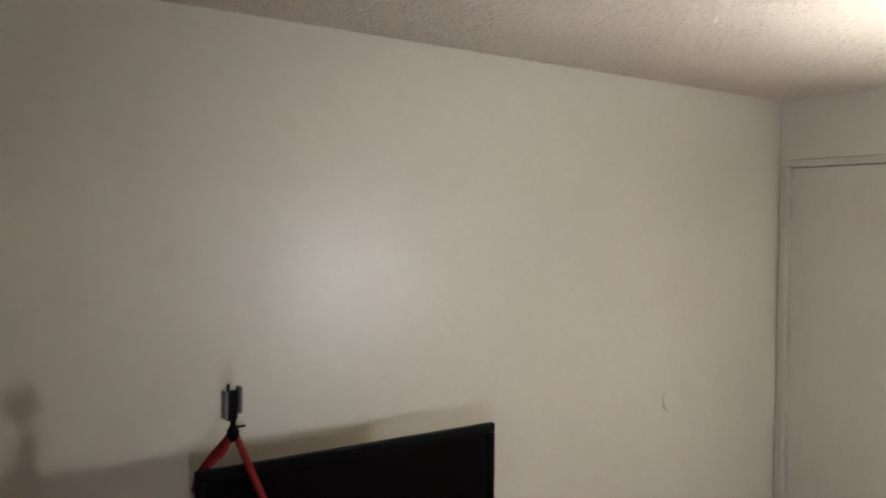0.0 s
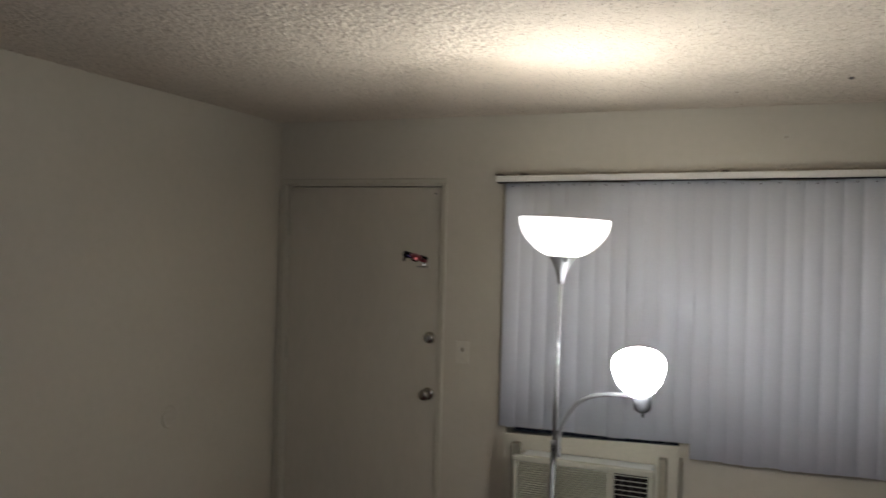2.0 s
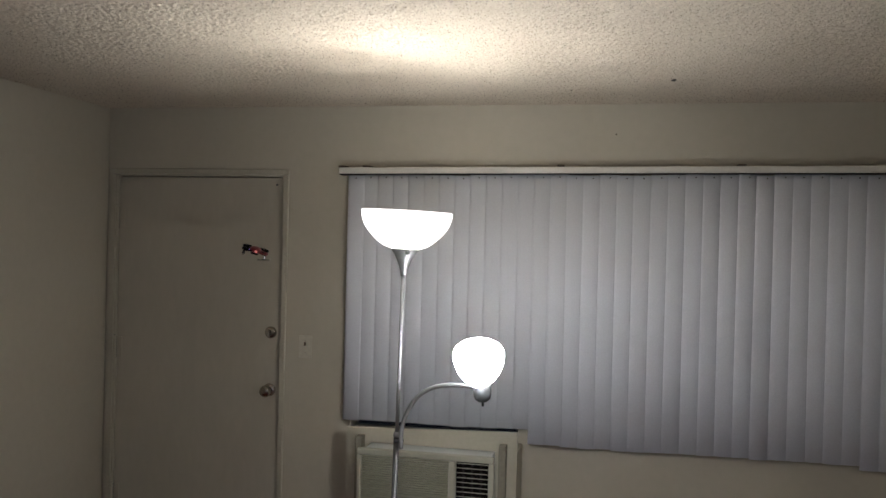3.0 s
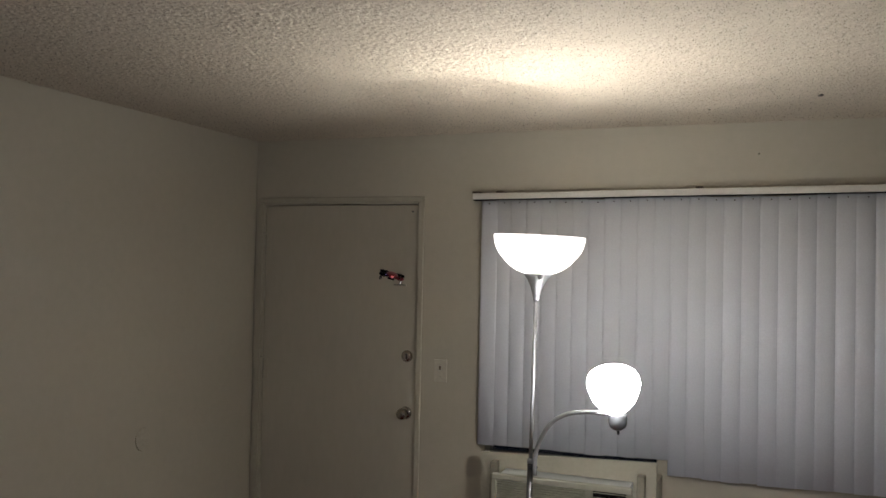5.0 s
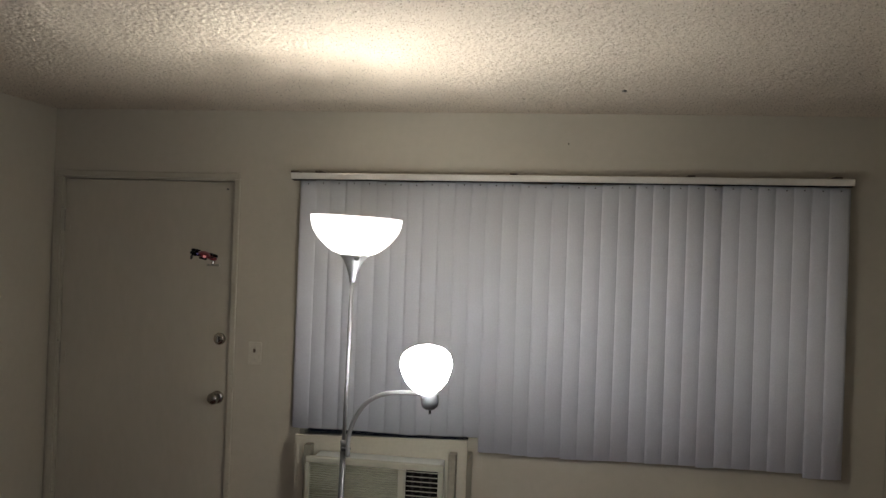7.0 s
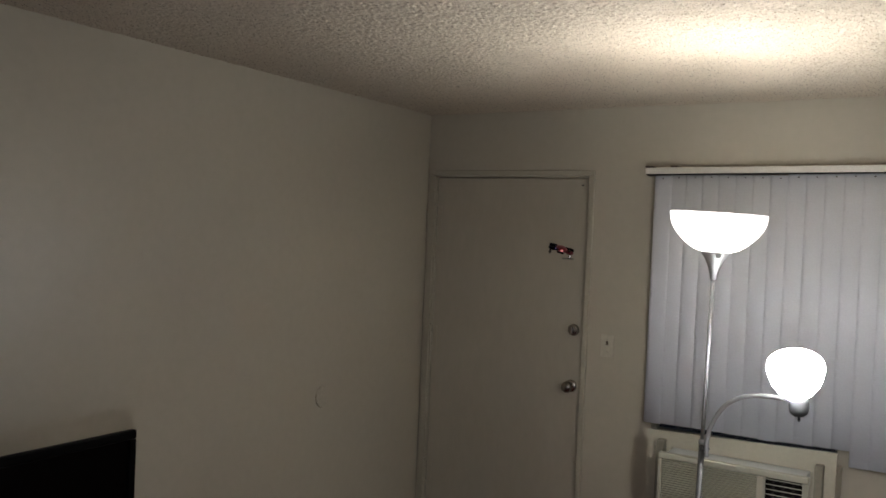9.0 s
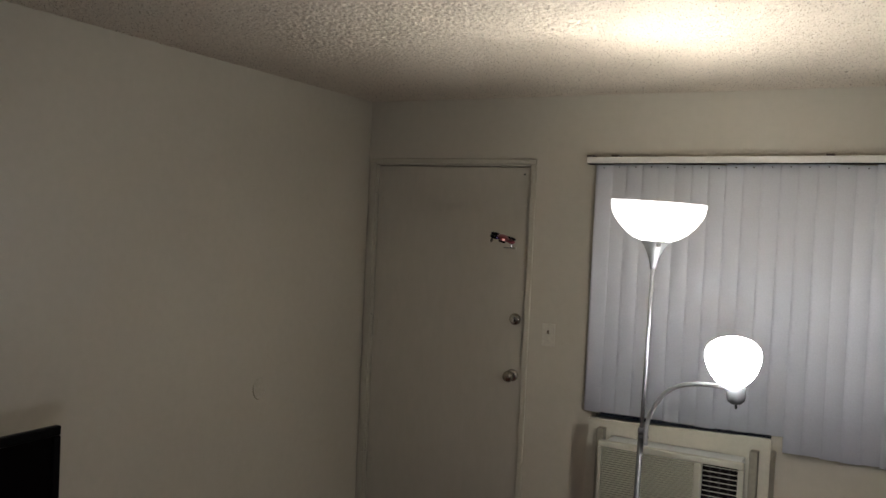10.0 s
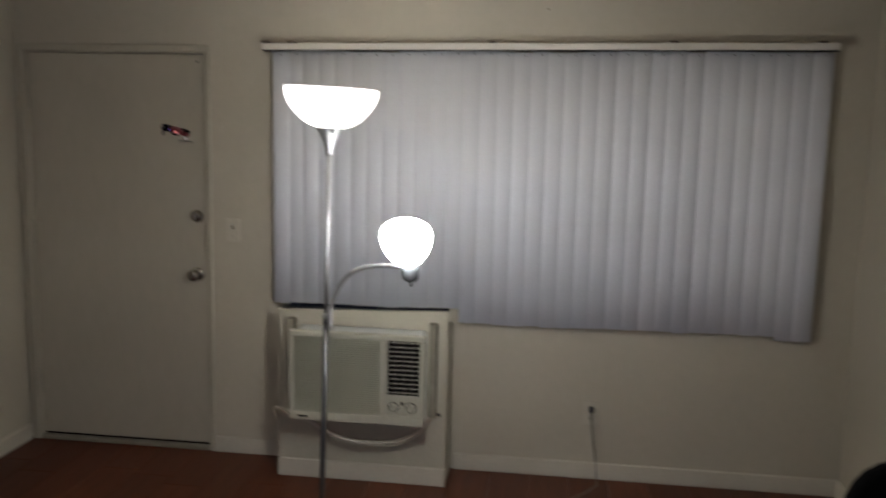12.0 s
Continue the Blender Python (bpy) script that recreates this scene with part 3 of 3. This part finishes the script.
def floor_lamp():
    lamp = thing("floor_lamp", "brushed steel torchiere floor lamp with lit bowl and reading arm", "lamp")
    foot, mid, neck = Vector((1.926, LAMP[1], 0.02)), Vector((1.9455, LAMP[1], 1.035)), Vector((1.954, LAMP[1], 1.61))
    base = part("base", lathe(bmesh.new(), [(0, 0), (0.135, 0), (0.138, 0.006), (0.135, 0.014), (0.11, 0.021), (0.04, 0.028), (0.02, 0.05), (0, 0.05)], pose(1.926, LAMP[1], 0), 40), STEEL, lamp, "round weighted steel base", True)
    part("lower_pole", tube(bmesh.new(), [foot, foot.lerp(mid, 0.5), mid], 0.0104, 16), SHADED_STEEL, lamp, "", True)
    part("upper_pole", tube(bmesh.new(), [mid, mid.lerp(neck, 0.5), neck], 0.007, 16), STEEL, lamp, "", True)
    part("collar", lathe(bmesh.new(), [(0, -0.008), (0.0122, -0.008), (0.0124, 0), (0.0118, 0.006), (0.0092, 0.009), (0, 0.009)], along(mid, neck), 18), STEEL, lamp, "", True)
    tiltm = Matrix.Translation((1.9555, LAMP[1], 1.606)) @ pose(0, 0, 0, 0, 1.9, 0)
    cone = part("neck_cone", lathe(bmesh.new(), [(0, -0.014), (0.0105, -0.014), (0.0125, 0.0), (0.017, 0.018), (0.025, 0.04), (0.035, 0.06), (0.046, 0.075), (0.052, 0.0815), (0, 0.0815)], tiltm, 28), STEEL, lamp, "brushed steel cone under the bowl", True)
    s = tiltm @ pose(0.012, -0.028, 0.066)
    part("switch_knob", lathe(bmesh.new(), [(0, 0), (0.004, 0), (0.004, 0.02), (0.008, 0.021), (0.008, 0.032), (0, 0.033)], s @ pose(0, 0, 0, 80, 0, 25), 12), GREY_PLASTIC, cone)
    prof = [(0.05, 0.0), (0.076, 0.009), (0.098, 0.0235), (0.117, 0.041), (0.134, 0.060), (0.147, 0.079), (0.154, 0.097), (0.158, 0.114), (0.1595, 0.130)]
    inner = [(r - 0.004, z + 0.003) for r, z in reversed(prof)]
    part("shade", lathe(bmesh.new(), [(0, 0)] + prof + [(0.1575, 0.131)] + inner[1:] + [(0, 0.004)], tiltm @ pose(0, 0, 0.082), 56), SHADE, lamp, "glowing white frosted bowl", True)
    arm = smooth_path([(1.967, -1.222, 0.992), (1.969, -1.225, 1.06), (1.989, -1.235, 1.121), (2.028, -1.255, 1.180), (2.077, -1.28, 1.216), (2.131, -1.31, 1.236), (2.196, -1.35, 1.247), (2.255, -1.39, 1.252)])
    a = part("arm", tube(bmesh.new(), arm, 0.0078, 12), STEEL, lamp, "curved steel reading arm", True)
    part("arm_joint", a_box(1.942, 1.972, -1.224, -1.198, 1.009, 1.021, bevel=0.004), HOLDER, a, "small dark joint")
    cup_m = along(CUP_BASE, CUP_BASE + CUP_AXIS)
    hold = along(CUP_BASE + Vector((0.008, 0.0, -0.007)), CUP_BASE + Vector((0.03, 0.0, -0.4)))
    h = part("lamp_holder", lathe(bmesh.new(), [(0, 0), (0.026, 0), (0.029, 0.01), (0.0285, 0.034), (0.025, 0.046), (0.014, 0.055), (0, 0.057)], hold, 24), HOLDER, lamp, "grey lamp holder", True)
    part("holder_switch", lathe(bmesh.new(), [(0, 0.056), (0.004, 0.056), (0.004, 0.066), (0.003, 0.07), (0, 0.07)], hold, 10), HOLDER, h)
    cup = [(0.022, 0.0), (0.037, 0.010), (0.055, 0.032), (0.069, 0.056), (0.077, 0.084), (0.081, 0.105), (0.0795, 0.119)]
    cin = [(r - 0.003, z + 0.002) for r, z in reversed(cup)]
    part("reading_shade", lathe(bmesh.new(), [(0, 0)] + cup + cin + [(0, 0.003)], cup_m, 44), CUP, lamp, "glowing white frosted reading shade", True)
    part("light_bulb", lathe(bmesh.new(), [(0, 0.004), (0.014, 0.004), (0.014, 0.03), (0.02, 0.04), (0.024, 0.05), (0.016, 0.052), (0, 0.052)], cup_m, 20), CUP, lamp, "lit bulb", True)


floor_lamp()

# ---- television and tripod ----
TVX, TY0, TY1, TVZ = 0.45, -3.372, -2.345, 1.040


def television():
    tv = thing("television", "black flat-screen television, switched off, before the side wall", "television")
    z0 = TVZ - 0.605
    part("back_shell", a_box(TVX - 0.066, TVX - 0.02, TY0 + 0.015, TY1 - 0.015, z0 + 0.015, TVZ - 0.015, bevel=0.012), BLACK_PLASTIC, tv)
    for a in ((TY0, TY1, TVZ - 0.03, TVZ), (TY0, TY1, z0, z0 + 0.045), (TY0, TY0 + 0.027, z0 + 0.0455, TVZ - 0.0305), (TY1 - 0.027, TY1, z0 + 0.0455, TVZ - 0.0305)):
        part("bezel", a_box(TVX - 0.0195, TVX + 0.004, a[0], a[1], a[2], a[3], bevel=0.005), BLACK_PLASTIC, tv, "glossy black bezel")
    part("screen", a_box(TVX - 0.019, TVX - 0.004, TY0 + 0.0275, TY1 - 0.0275, z0 + 0.0455, TVZ - 0.031), SCREEN, tv, "dark screen")
    mount = part("wall_bracket", a_box(0.001, 0.03, -3.0, -2.7, z0 + 0.15, z0 + 0.45, bevel=0.004), GREY_PLASTIC, tv)
    part("bracket_arm", a_box(0.0305, TVX - 0.0865, -2.88, -2.82, z0 + 0.27, z0 + 0.33, bevel=0.004), GREY_PLASTIC, mount)
    part("mounting_plate", a_box(TVX - 0.086, TVX - 0.0665, -2.99, -2.71, z0 + 0.2, z0 + 0.4, bevel=0.004), GREY_PLASTIC, mount)


television()


def bendable_leg(points, radius):
    """A leg of moulded rubber beads: the radius swells and shrinks along it."""
    p = smooth_path(points, 14)
    return p, tube(bmesh.new(), p, radius, 12, [radius * (0.9 + 0.14 * abs(math.sin(i * 0.9))) for i in range(len(p))])


def tripod():
    tri = thing("flexible_tripod", "small tripod with red bendable legs and phone clamp on the television", "tripod")
    hub = Vector((0.4429, -3.2658, 1.1362))
    legs = [[hub, (0.4385, -3.2763, 1.1134), (0.4297, -3.2912, 1.0783), (0.421, -3.3175, 1.052), (0.4166, -3.3297, 1.0437)],
            [hub, (0.449, -3.2544, 1.109), (0.4604, -3.2351, 1.0564), (0.4648, -3.2123, 0.9994), (0.4648, -3.186, 0.9381), (0.4648, -3.1711, 0.903)],
            [hub, (0.428, -3.2833, 1.1046), (0.4017, -3.3157, 1.0564), (0.3824, -3.3376, 1.0126), (0.3789, -3.349, 0.9687)]]
    for points in legs:
        p, bm = bendable_leg(points, 0.0106)
        leg = part("leg", bm, RED_FOAM, tri, "red rubber-coated bendable leg", True)
        part("foot_cap", lathe(bmesh.new(), [(0, -0.003), (0.009, -0.003), (0.009, 0.013), (0, 0.015)], along(p[-1], p[-2]), 12), BLACK_PLASTIC, leg)
    head = part("hub", lathe(bmesh.new(), [(0, -0.03), (0.013, -0.028), (0.0175, -0.012), (0.0175, 0.0), (0.014, 0.008), (0.009, 0.012), (0.008, 0.034), (0.0135, 0.038), (0.0135, 0.046), (0, 0.047)], Matrix.Translation(hub), 20), BLACK_PLASTIC, tri, "", True)
    part("lock_lever", a_box(0.4385, 0.4473, -3.2596, -3.2298, 1.1432, 1.1493, bevel=0.002), BLACK_PLASTIC, head)
    clamp = part("phone_clamp", a_box(0.4385, 0.4525, -3.2855, -3.2566, 1.166, 1.2492, bevel=0.003), BLACK_PLASTIC, tri, "black spring phone clamp")
    part("jaw", a_box(0.4315, 0.4613, -3.2967, -3.2868, 1.173, 1.2491, bevel=0.003), JAW, clamp)
    part("jaw", a_box(0.4315, 0.4613, -3.2552, -3.2453, 1.1852, 1.2589, bevel=0.003), JAW, clamp)
    part("crossbar", a_box(0.4403, 0.4508, -3.2864, -3.2557, 1.1695, 1.187, bevel=0.002), BLACK_PLASTIC, clamp)
    part("pin", lathe(bmesh.new(), [(0, 0), (0.0045, 0), (0.0045, 0.018), (0, 0.02)], pose(0.4455, -3.2807, 1.2483), 10), BLACK_PLASTIC, clamp)


tripod()

# ---- hovering quadcopter ----


def drone():
    dr = thing("toy_drone", "small red and black toy quadcopter hovering with lit lights", "drone")
    m = pose(1.058, -0.45, 1.657, 10, 14, 24)

    def q(bm):
        bmesh.ops.transform(bm, matrix=m, verts=bm.verts)
        return bm
    body = bmesh.new()
    bmesh.ops.create_uvsphere(body, u_segments=24, v_segments=14, radius=1.0)
    for v in body.verts:
        v.co = Vector((v.co.x * 0.029, v.co.y * 0.046, v.co.z * (0.017 if v.co.z > 0 else 0.010)))
    hull = part("body", q(body), RED_SHELL, dr, "glossy red body shell", True)
    part("battery_tray", q(a_box(-0.017, 0.017, -0.03, 0.03, -0.017, -0.006, bevel=0.004)), BLACK_PLASTIC, dr)
    for sx, sy in ((1, 1), (1, -1), (-1, 1), (-1, -1)):
        e = Vector((sx * 0.036, sy * 0.036, 0.002))
        tint = RED_SHELL if sx > 0 and sy < 0 else BLACK_PLASTIC
        duct = part("rotor_guard", q(lathe(bmesh.new(), [(0.0225, -0.0035), (0.0242, -0.004), (0.025, 0.0), (0.0242, 0.004), (0.0225, 0.0035), (0.023, 0.0)], Matrix.Translation(e), 28, closed=True)), tint, dr, "", True)
        for k in range(3):
            a = 2 * math.pi * k / 3 + 0.4
            part("spoke", q(tube(bmesh.new(), [e + Vector((0, 0, -0.002)), e + Vector((0.0226 * math.cos(a), 0.0226 * math.sin(a), -0.002))], 0.0014, 6)), BLACK_PLASTIC, duct)
        part("motor_pod", q(lathe(bmesh.new(), [(0, -0.010), (0.005, -0.010), (0.0055, 0.002), (0.004, 0.005), (0, 0.006)], Matrix.Translation(e), 14)), BLACK_PLASTIC, duct, "", True)
        foot = e + Vector((sx * 0.012, sy * 0.008, -0.008))
        ring = [foot + Vector((0.0045 * math.sin(2 * math.pi * k / 12), 0, -0.009 + 0.010 * math.cos(2 * math.pi * k / 12))) for k in range(13)]
        leg = part("landing_leg", q(tube(bmesh.new(), ring, 0.0017, 6)), BLACK_PLASTIC, dr, "looped landing leg", True)
        part("leg_light", q(lathe(bmesh.new(), [(0, -0.007), (0.0026, -0.005), (0.0026, 0.005), (0, 0.007)], Matrix.Translation(foot + Vector((0, 0, -0.009))), 8)), WHITE_LED if sx > 0 and sy < 0 else JAW, leg)
        blade = bmesh.new()
        for side in (1, -1):
            box(blade, min(0.002 * side, 0.021 * side), max(0.002 * side, 0.021 * side), -0.003, 0.003, 0.0, 0.001, bevel=0.0004, seg=1)
        bmesh.ops.transform(blade, matrix=Matrix.Translation(e + Vector((0, 0, 0.0045))) @ pose(0, 0, 0, 0, 0, 35 + 40 * sx + 17 * sy), verts=blade.verts)
        part("propeller", q(blade), BLACK_PLASTIC, dr)
    part("tail_light", q(lathe(bmesh.new(), [(0, -0.004), (0.006, -0.004), (0.006, 0.004), (0, 0.005)], Matrix.Translation((0.004, -0.0455, 0.002)), 12)), RED_LED, hull, "glowing red light")
    part("side_light", q(lathe(bmesh.new(), [(0, -0.003), (0.004, -0.003), (0.004, 0.003), (0, 0.004)], Matrix.Translation((-0.028, -0.02, -0.003)), 10)), BLUE_LED, hull, "glowing blue light")


drone()

# ---- small wall fittings ----


def light_switch():
    sw = thing("light_switch", "ivory toggle switch plate beside the door", "switch")
    plate = part("plate", a_box(1.107, 1.177, -0.006, -0.0005, 1.107, 1.222, bevel=0.002), PLATE, sw)
    part("toggle", a_box(1.137, 1.147, -0.016, -0.0061, 1.17, 1.19, bevel=0.002), BROWN_SWITCH, sw, "dark brown toggle")
    for z in (1.135, 1.196):
        part("screw", lathe(bmesh.new(), [(0, 0), (0.003, 0), (0.002, 0.0012), (0, 0.0013)], along((1.142, -0.006, z), (1.142, -1, z)), 8), CHANNEL, plate)


light_switch()


def outlet():
    o = thing("power_outlet", "ivory wall outlet with black plug pushed in", "outlet")
    plate = part("plate", a_box(2.911, 2.986, -0.0075, -0.0005, 0.274, 0.393, bevel=0.003), PLATE, o)
    part("socket", a_box(2.932, 2.966, -0.0095, -0.0076, 0.29, 0.322, bevel=0.002), PLATE, plate)
    for x in (2.942, 2.955):
        part("socket_slot", a_box(x - 0.0015, x + 0.0015, -0.0102, -0.0096, 0.302, 0.313), HOLE, plate)
    p = thing("plug_and_cord", "black plug with thin cord hanging to the floor", "cord")
    part("plug", a_box(2.936, 2.962, -0.034, -0.0076, 0.342, 0.37, bevel=0.005), HOLDER, p)
    c = smooth_path([(2.949, -0.034, 0.338), (2.952, -0.036, 0.29), (2.962, -0.034, 0.2), (2.976, -0.03, 0.12), (2.984, -0.034, 0.05), (2.988, -0.045, 0.006), (2.98, -0.1, 0.004), (2.9, -0.22, 0.004), (2.7, -0.42, 0.004), (2.3, -0.62, 0.004), (1.95, -0.76, 0.004), (1.87, -0.79, 0.012)])
    part("cord", tube(bmesh.new(), c, 0.0034, 8), THIN_CORD, p, "thin brown-grey cord", True)


outlet()


def wall_mark():
    """A crescent dent left on the side wall."""
    bm = bmesh.new()
    pts = [Vector((0.0016, -0.885 + 0.05 * math.cos(a), 0.875 + 0.06 * math.sin(a))) for a in [radians(160 + 110 * k / 14) for k in range(15)]]
    tube(bm, pts, 0.003, 6, [0.0004 + 0.0028 * math.sin(math.pi * i / 14) for i in range(15)])
    disc = lathe(bmesh.new(), [(0, 0.0003), (0.05, 0.0003), (0.047, 0.0012), (0, 0.0014)], along((0, -0.885, 0.875), (1, -0.885, 0.875)), 36)
    tagged(link("wall_patch", disc, PATCH, True), "round filled and repainted patch on the side wall", "wall patch")
    tagged(link("wall_scuff", bm, SCUFF, True), "grey crescent scuff on the cream side wall", "scuff")


wall_mark()


def ceiling_speck(x, y, r):
    bm = bmesh.new()
    bmesh.ops.create_icosphere(bm, subdivisions=2, radius=r)
    for v in bm.verts:
        v.co = Vector((v.co.x * 1.6, v.co.y, v.co.z * 0.6)) + noise.noise_vector(v.co * 200) * r * 0.4 + Vector((x, y, H - 0.006))
    tagged(link("ceiling_speck", bm, HOLE, True), "small dark speck stuck to the popcorn ceiling", "speck", "ceiling specks")


ceiling_speck(2.89, -0.582, 0.007)
ceiling_speck(2.473, -0.386, 0.004)
tagged(link("nail_hole", lathe(bmesh.new(), [(0, 0.0005), (0.004, 0.0005), (0.003, 0.002), (0, 0.002)], along((2.668, 0, 2.246), (2.668, -1, 2.246)), 8), HOLE), "small dark nail hole above the blind", "nail hole")

# ---- office chair ----


def office_chair():
    ch = thing("office_chair", "black office chair with rounded mesh back", "chair")
    cx, cy = 3.64, -2.0
    back = bmesh.new()
    n = 28
    outline = []
    for k in range(n):
        a = 2 * math.pi * k / n
        ca, sa = math.cos(a), math.sin(a)
        outline.append((0.22 * math.copysign(abs(ca) ** 0.6, ca), 0.26 * math.copysign(abs(sa) ** 0.6, sa)))
    rings = []
    for s, y in ((0.93, -0.022), (1.0, -0.012), (1.0, 0.012), (0.93, 0.022)):
        rings.append([back.verts.new((cx + u * s, cy + y - 0.25 * u * u, 0.69 + v * s)) for u, v in outline])
    for a, b in zip(rings, rings[1:]):
        for k in range(n):
            back.faces.new((a[k], a[(k + 1) % n], b[(k + 1) % n], b[k]))
    back.faces.new(rings[0]), back.faces.new(rings[-1])
    bmesh.ops.recalc_face_normals(back, faces=back.faces[:])
    part("backrest", back, FABRIC, ch, "black rounded backrest", True)
    part("back_post", tube(bmesh.new(), smooth_path([(cx, cy + 0.024, 0.66), (cx, cy + 0.05, 0.5), (cx, cy + 0.0, 0.4), (cx, cy - 0.2, 0.395)]), 0.022, 10), BLACK_PLASTIC, ch, "", True)
    part("seat", a_box(cx - 0.24, cx + 0.24, cy - 0.5, cy - 0.04, 0.415, 0.485, bevel=0.03, seg=3), FABRIC, ch, "", True)
    part("gas_column", lathe(bmesh.new(), [(0, 0.1), (0.028, 0.1), (0.028, 0.27), (0.016, 0.275), (0.016, 0.414), (0, 0.414)], pose(cx, cy - 0.26, 0), 16), GREY_PLASTIC, ch, "", True)
    for k in range(5):
        a = 2 * math.pi * k / 5 + 0.3
        tip = Vector((cx + 0.29 * math.cos(a), cy - 0.26 + 0.29 * math.sin(a), 0.072))
        leg = part("base_leg", tube(bmesh.new(), [Vector((cx, cy - 0.26, 0.12)), tip], 0.018, 8), BLACK_PLASTIC, ch)
        part("caster", lathe(bmesh.new(), [(0, -0.02), (0.026, -0.02), (0.03, -0.012), (0.03, 0.012), (0.026, 0.02), (0, 0.02)], Matrix.Translation((tip.x, tip.y, 0.03)) @ pose(0, 0, 0, 90, 0, 40 * k), 14), BLACK_PLASTIC, leg, "", True)


office_chair()

# ---- floor planks, laid towards the window wall ----


def planks():
    rng = random.Random(11)
    pw, pl = 0.19, 1.2
    meshes = {}
    x = 0.002
    while x < W - 0.01:
        x1 = min(x + pw - 0.0015, W - 0.002)
        y = -D + 0.002 - rng.random() * pl * 0.9
        while y < -0.004:
            a, b = max(y, -D + 0.002), min(y + pl - 0.0015, -0.002)
            if b - a > 0.02:
                key = (round(x1 - x, 3), round(b - a, 3))
                if key not in meshes:
                    me = bpy.data.meshes.new("plank")
                    bm = a_box(0, x1 - x, 0, b - a, -0.0085, 0.0, bevel=0.0012, seg=1)
                    bm.to_mesh(me), bm.free()
                    me.materials.append(PLANK)
                    meshes[key] = me
                piece("plank", meshes[key], floor, Matrix.Translation((x, a, 0)))
            y += pl
        x += pw


planks()
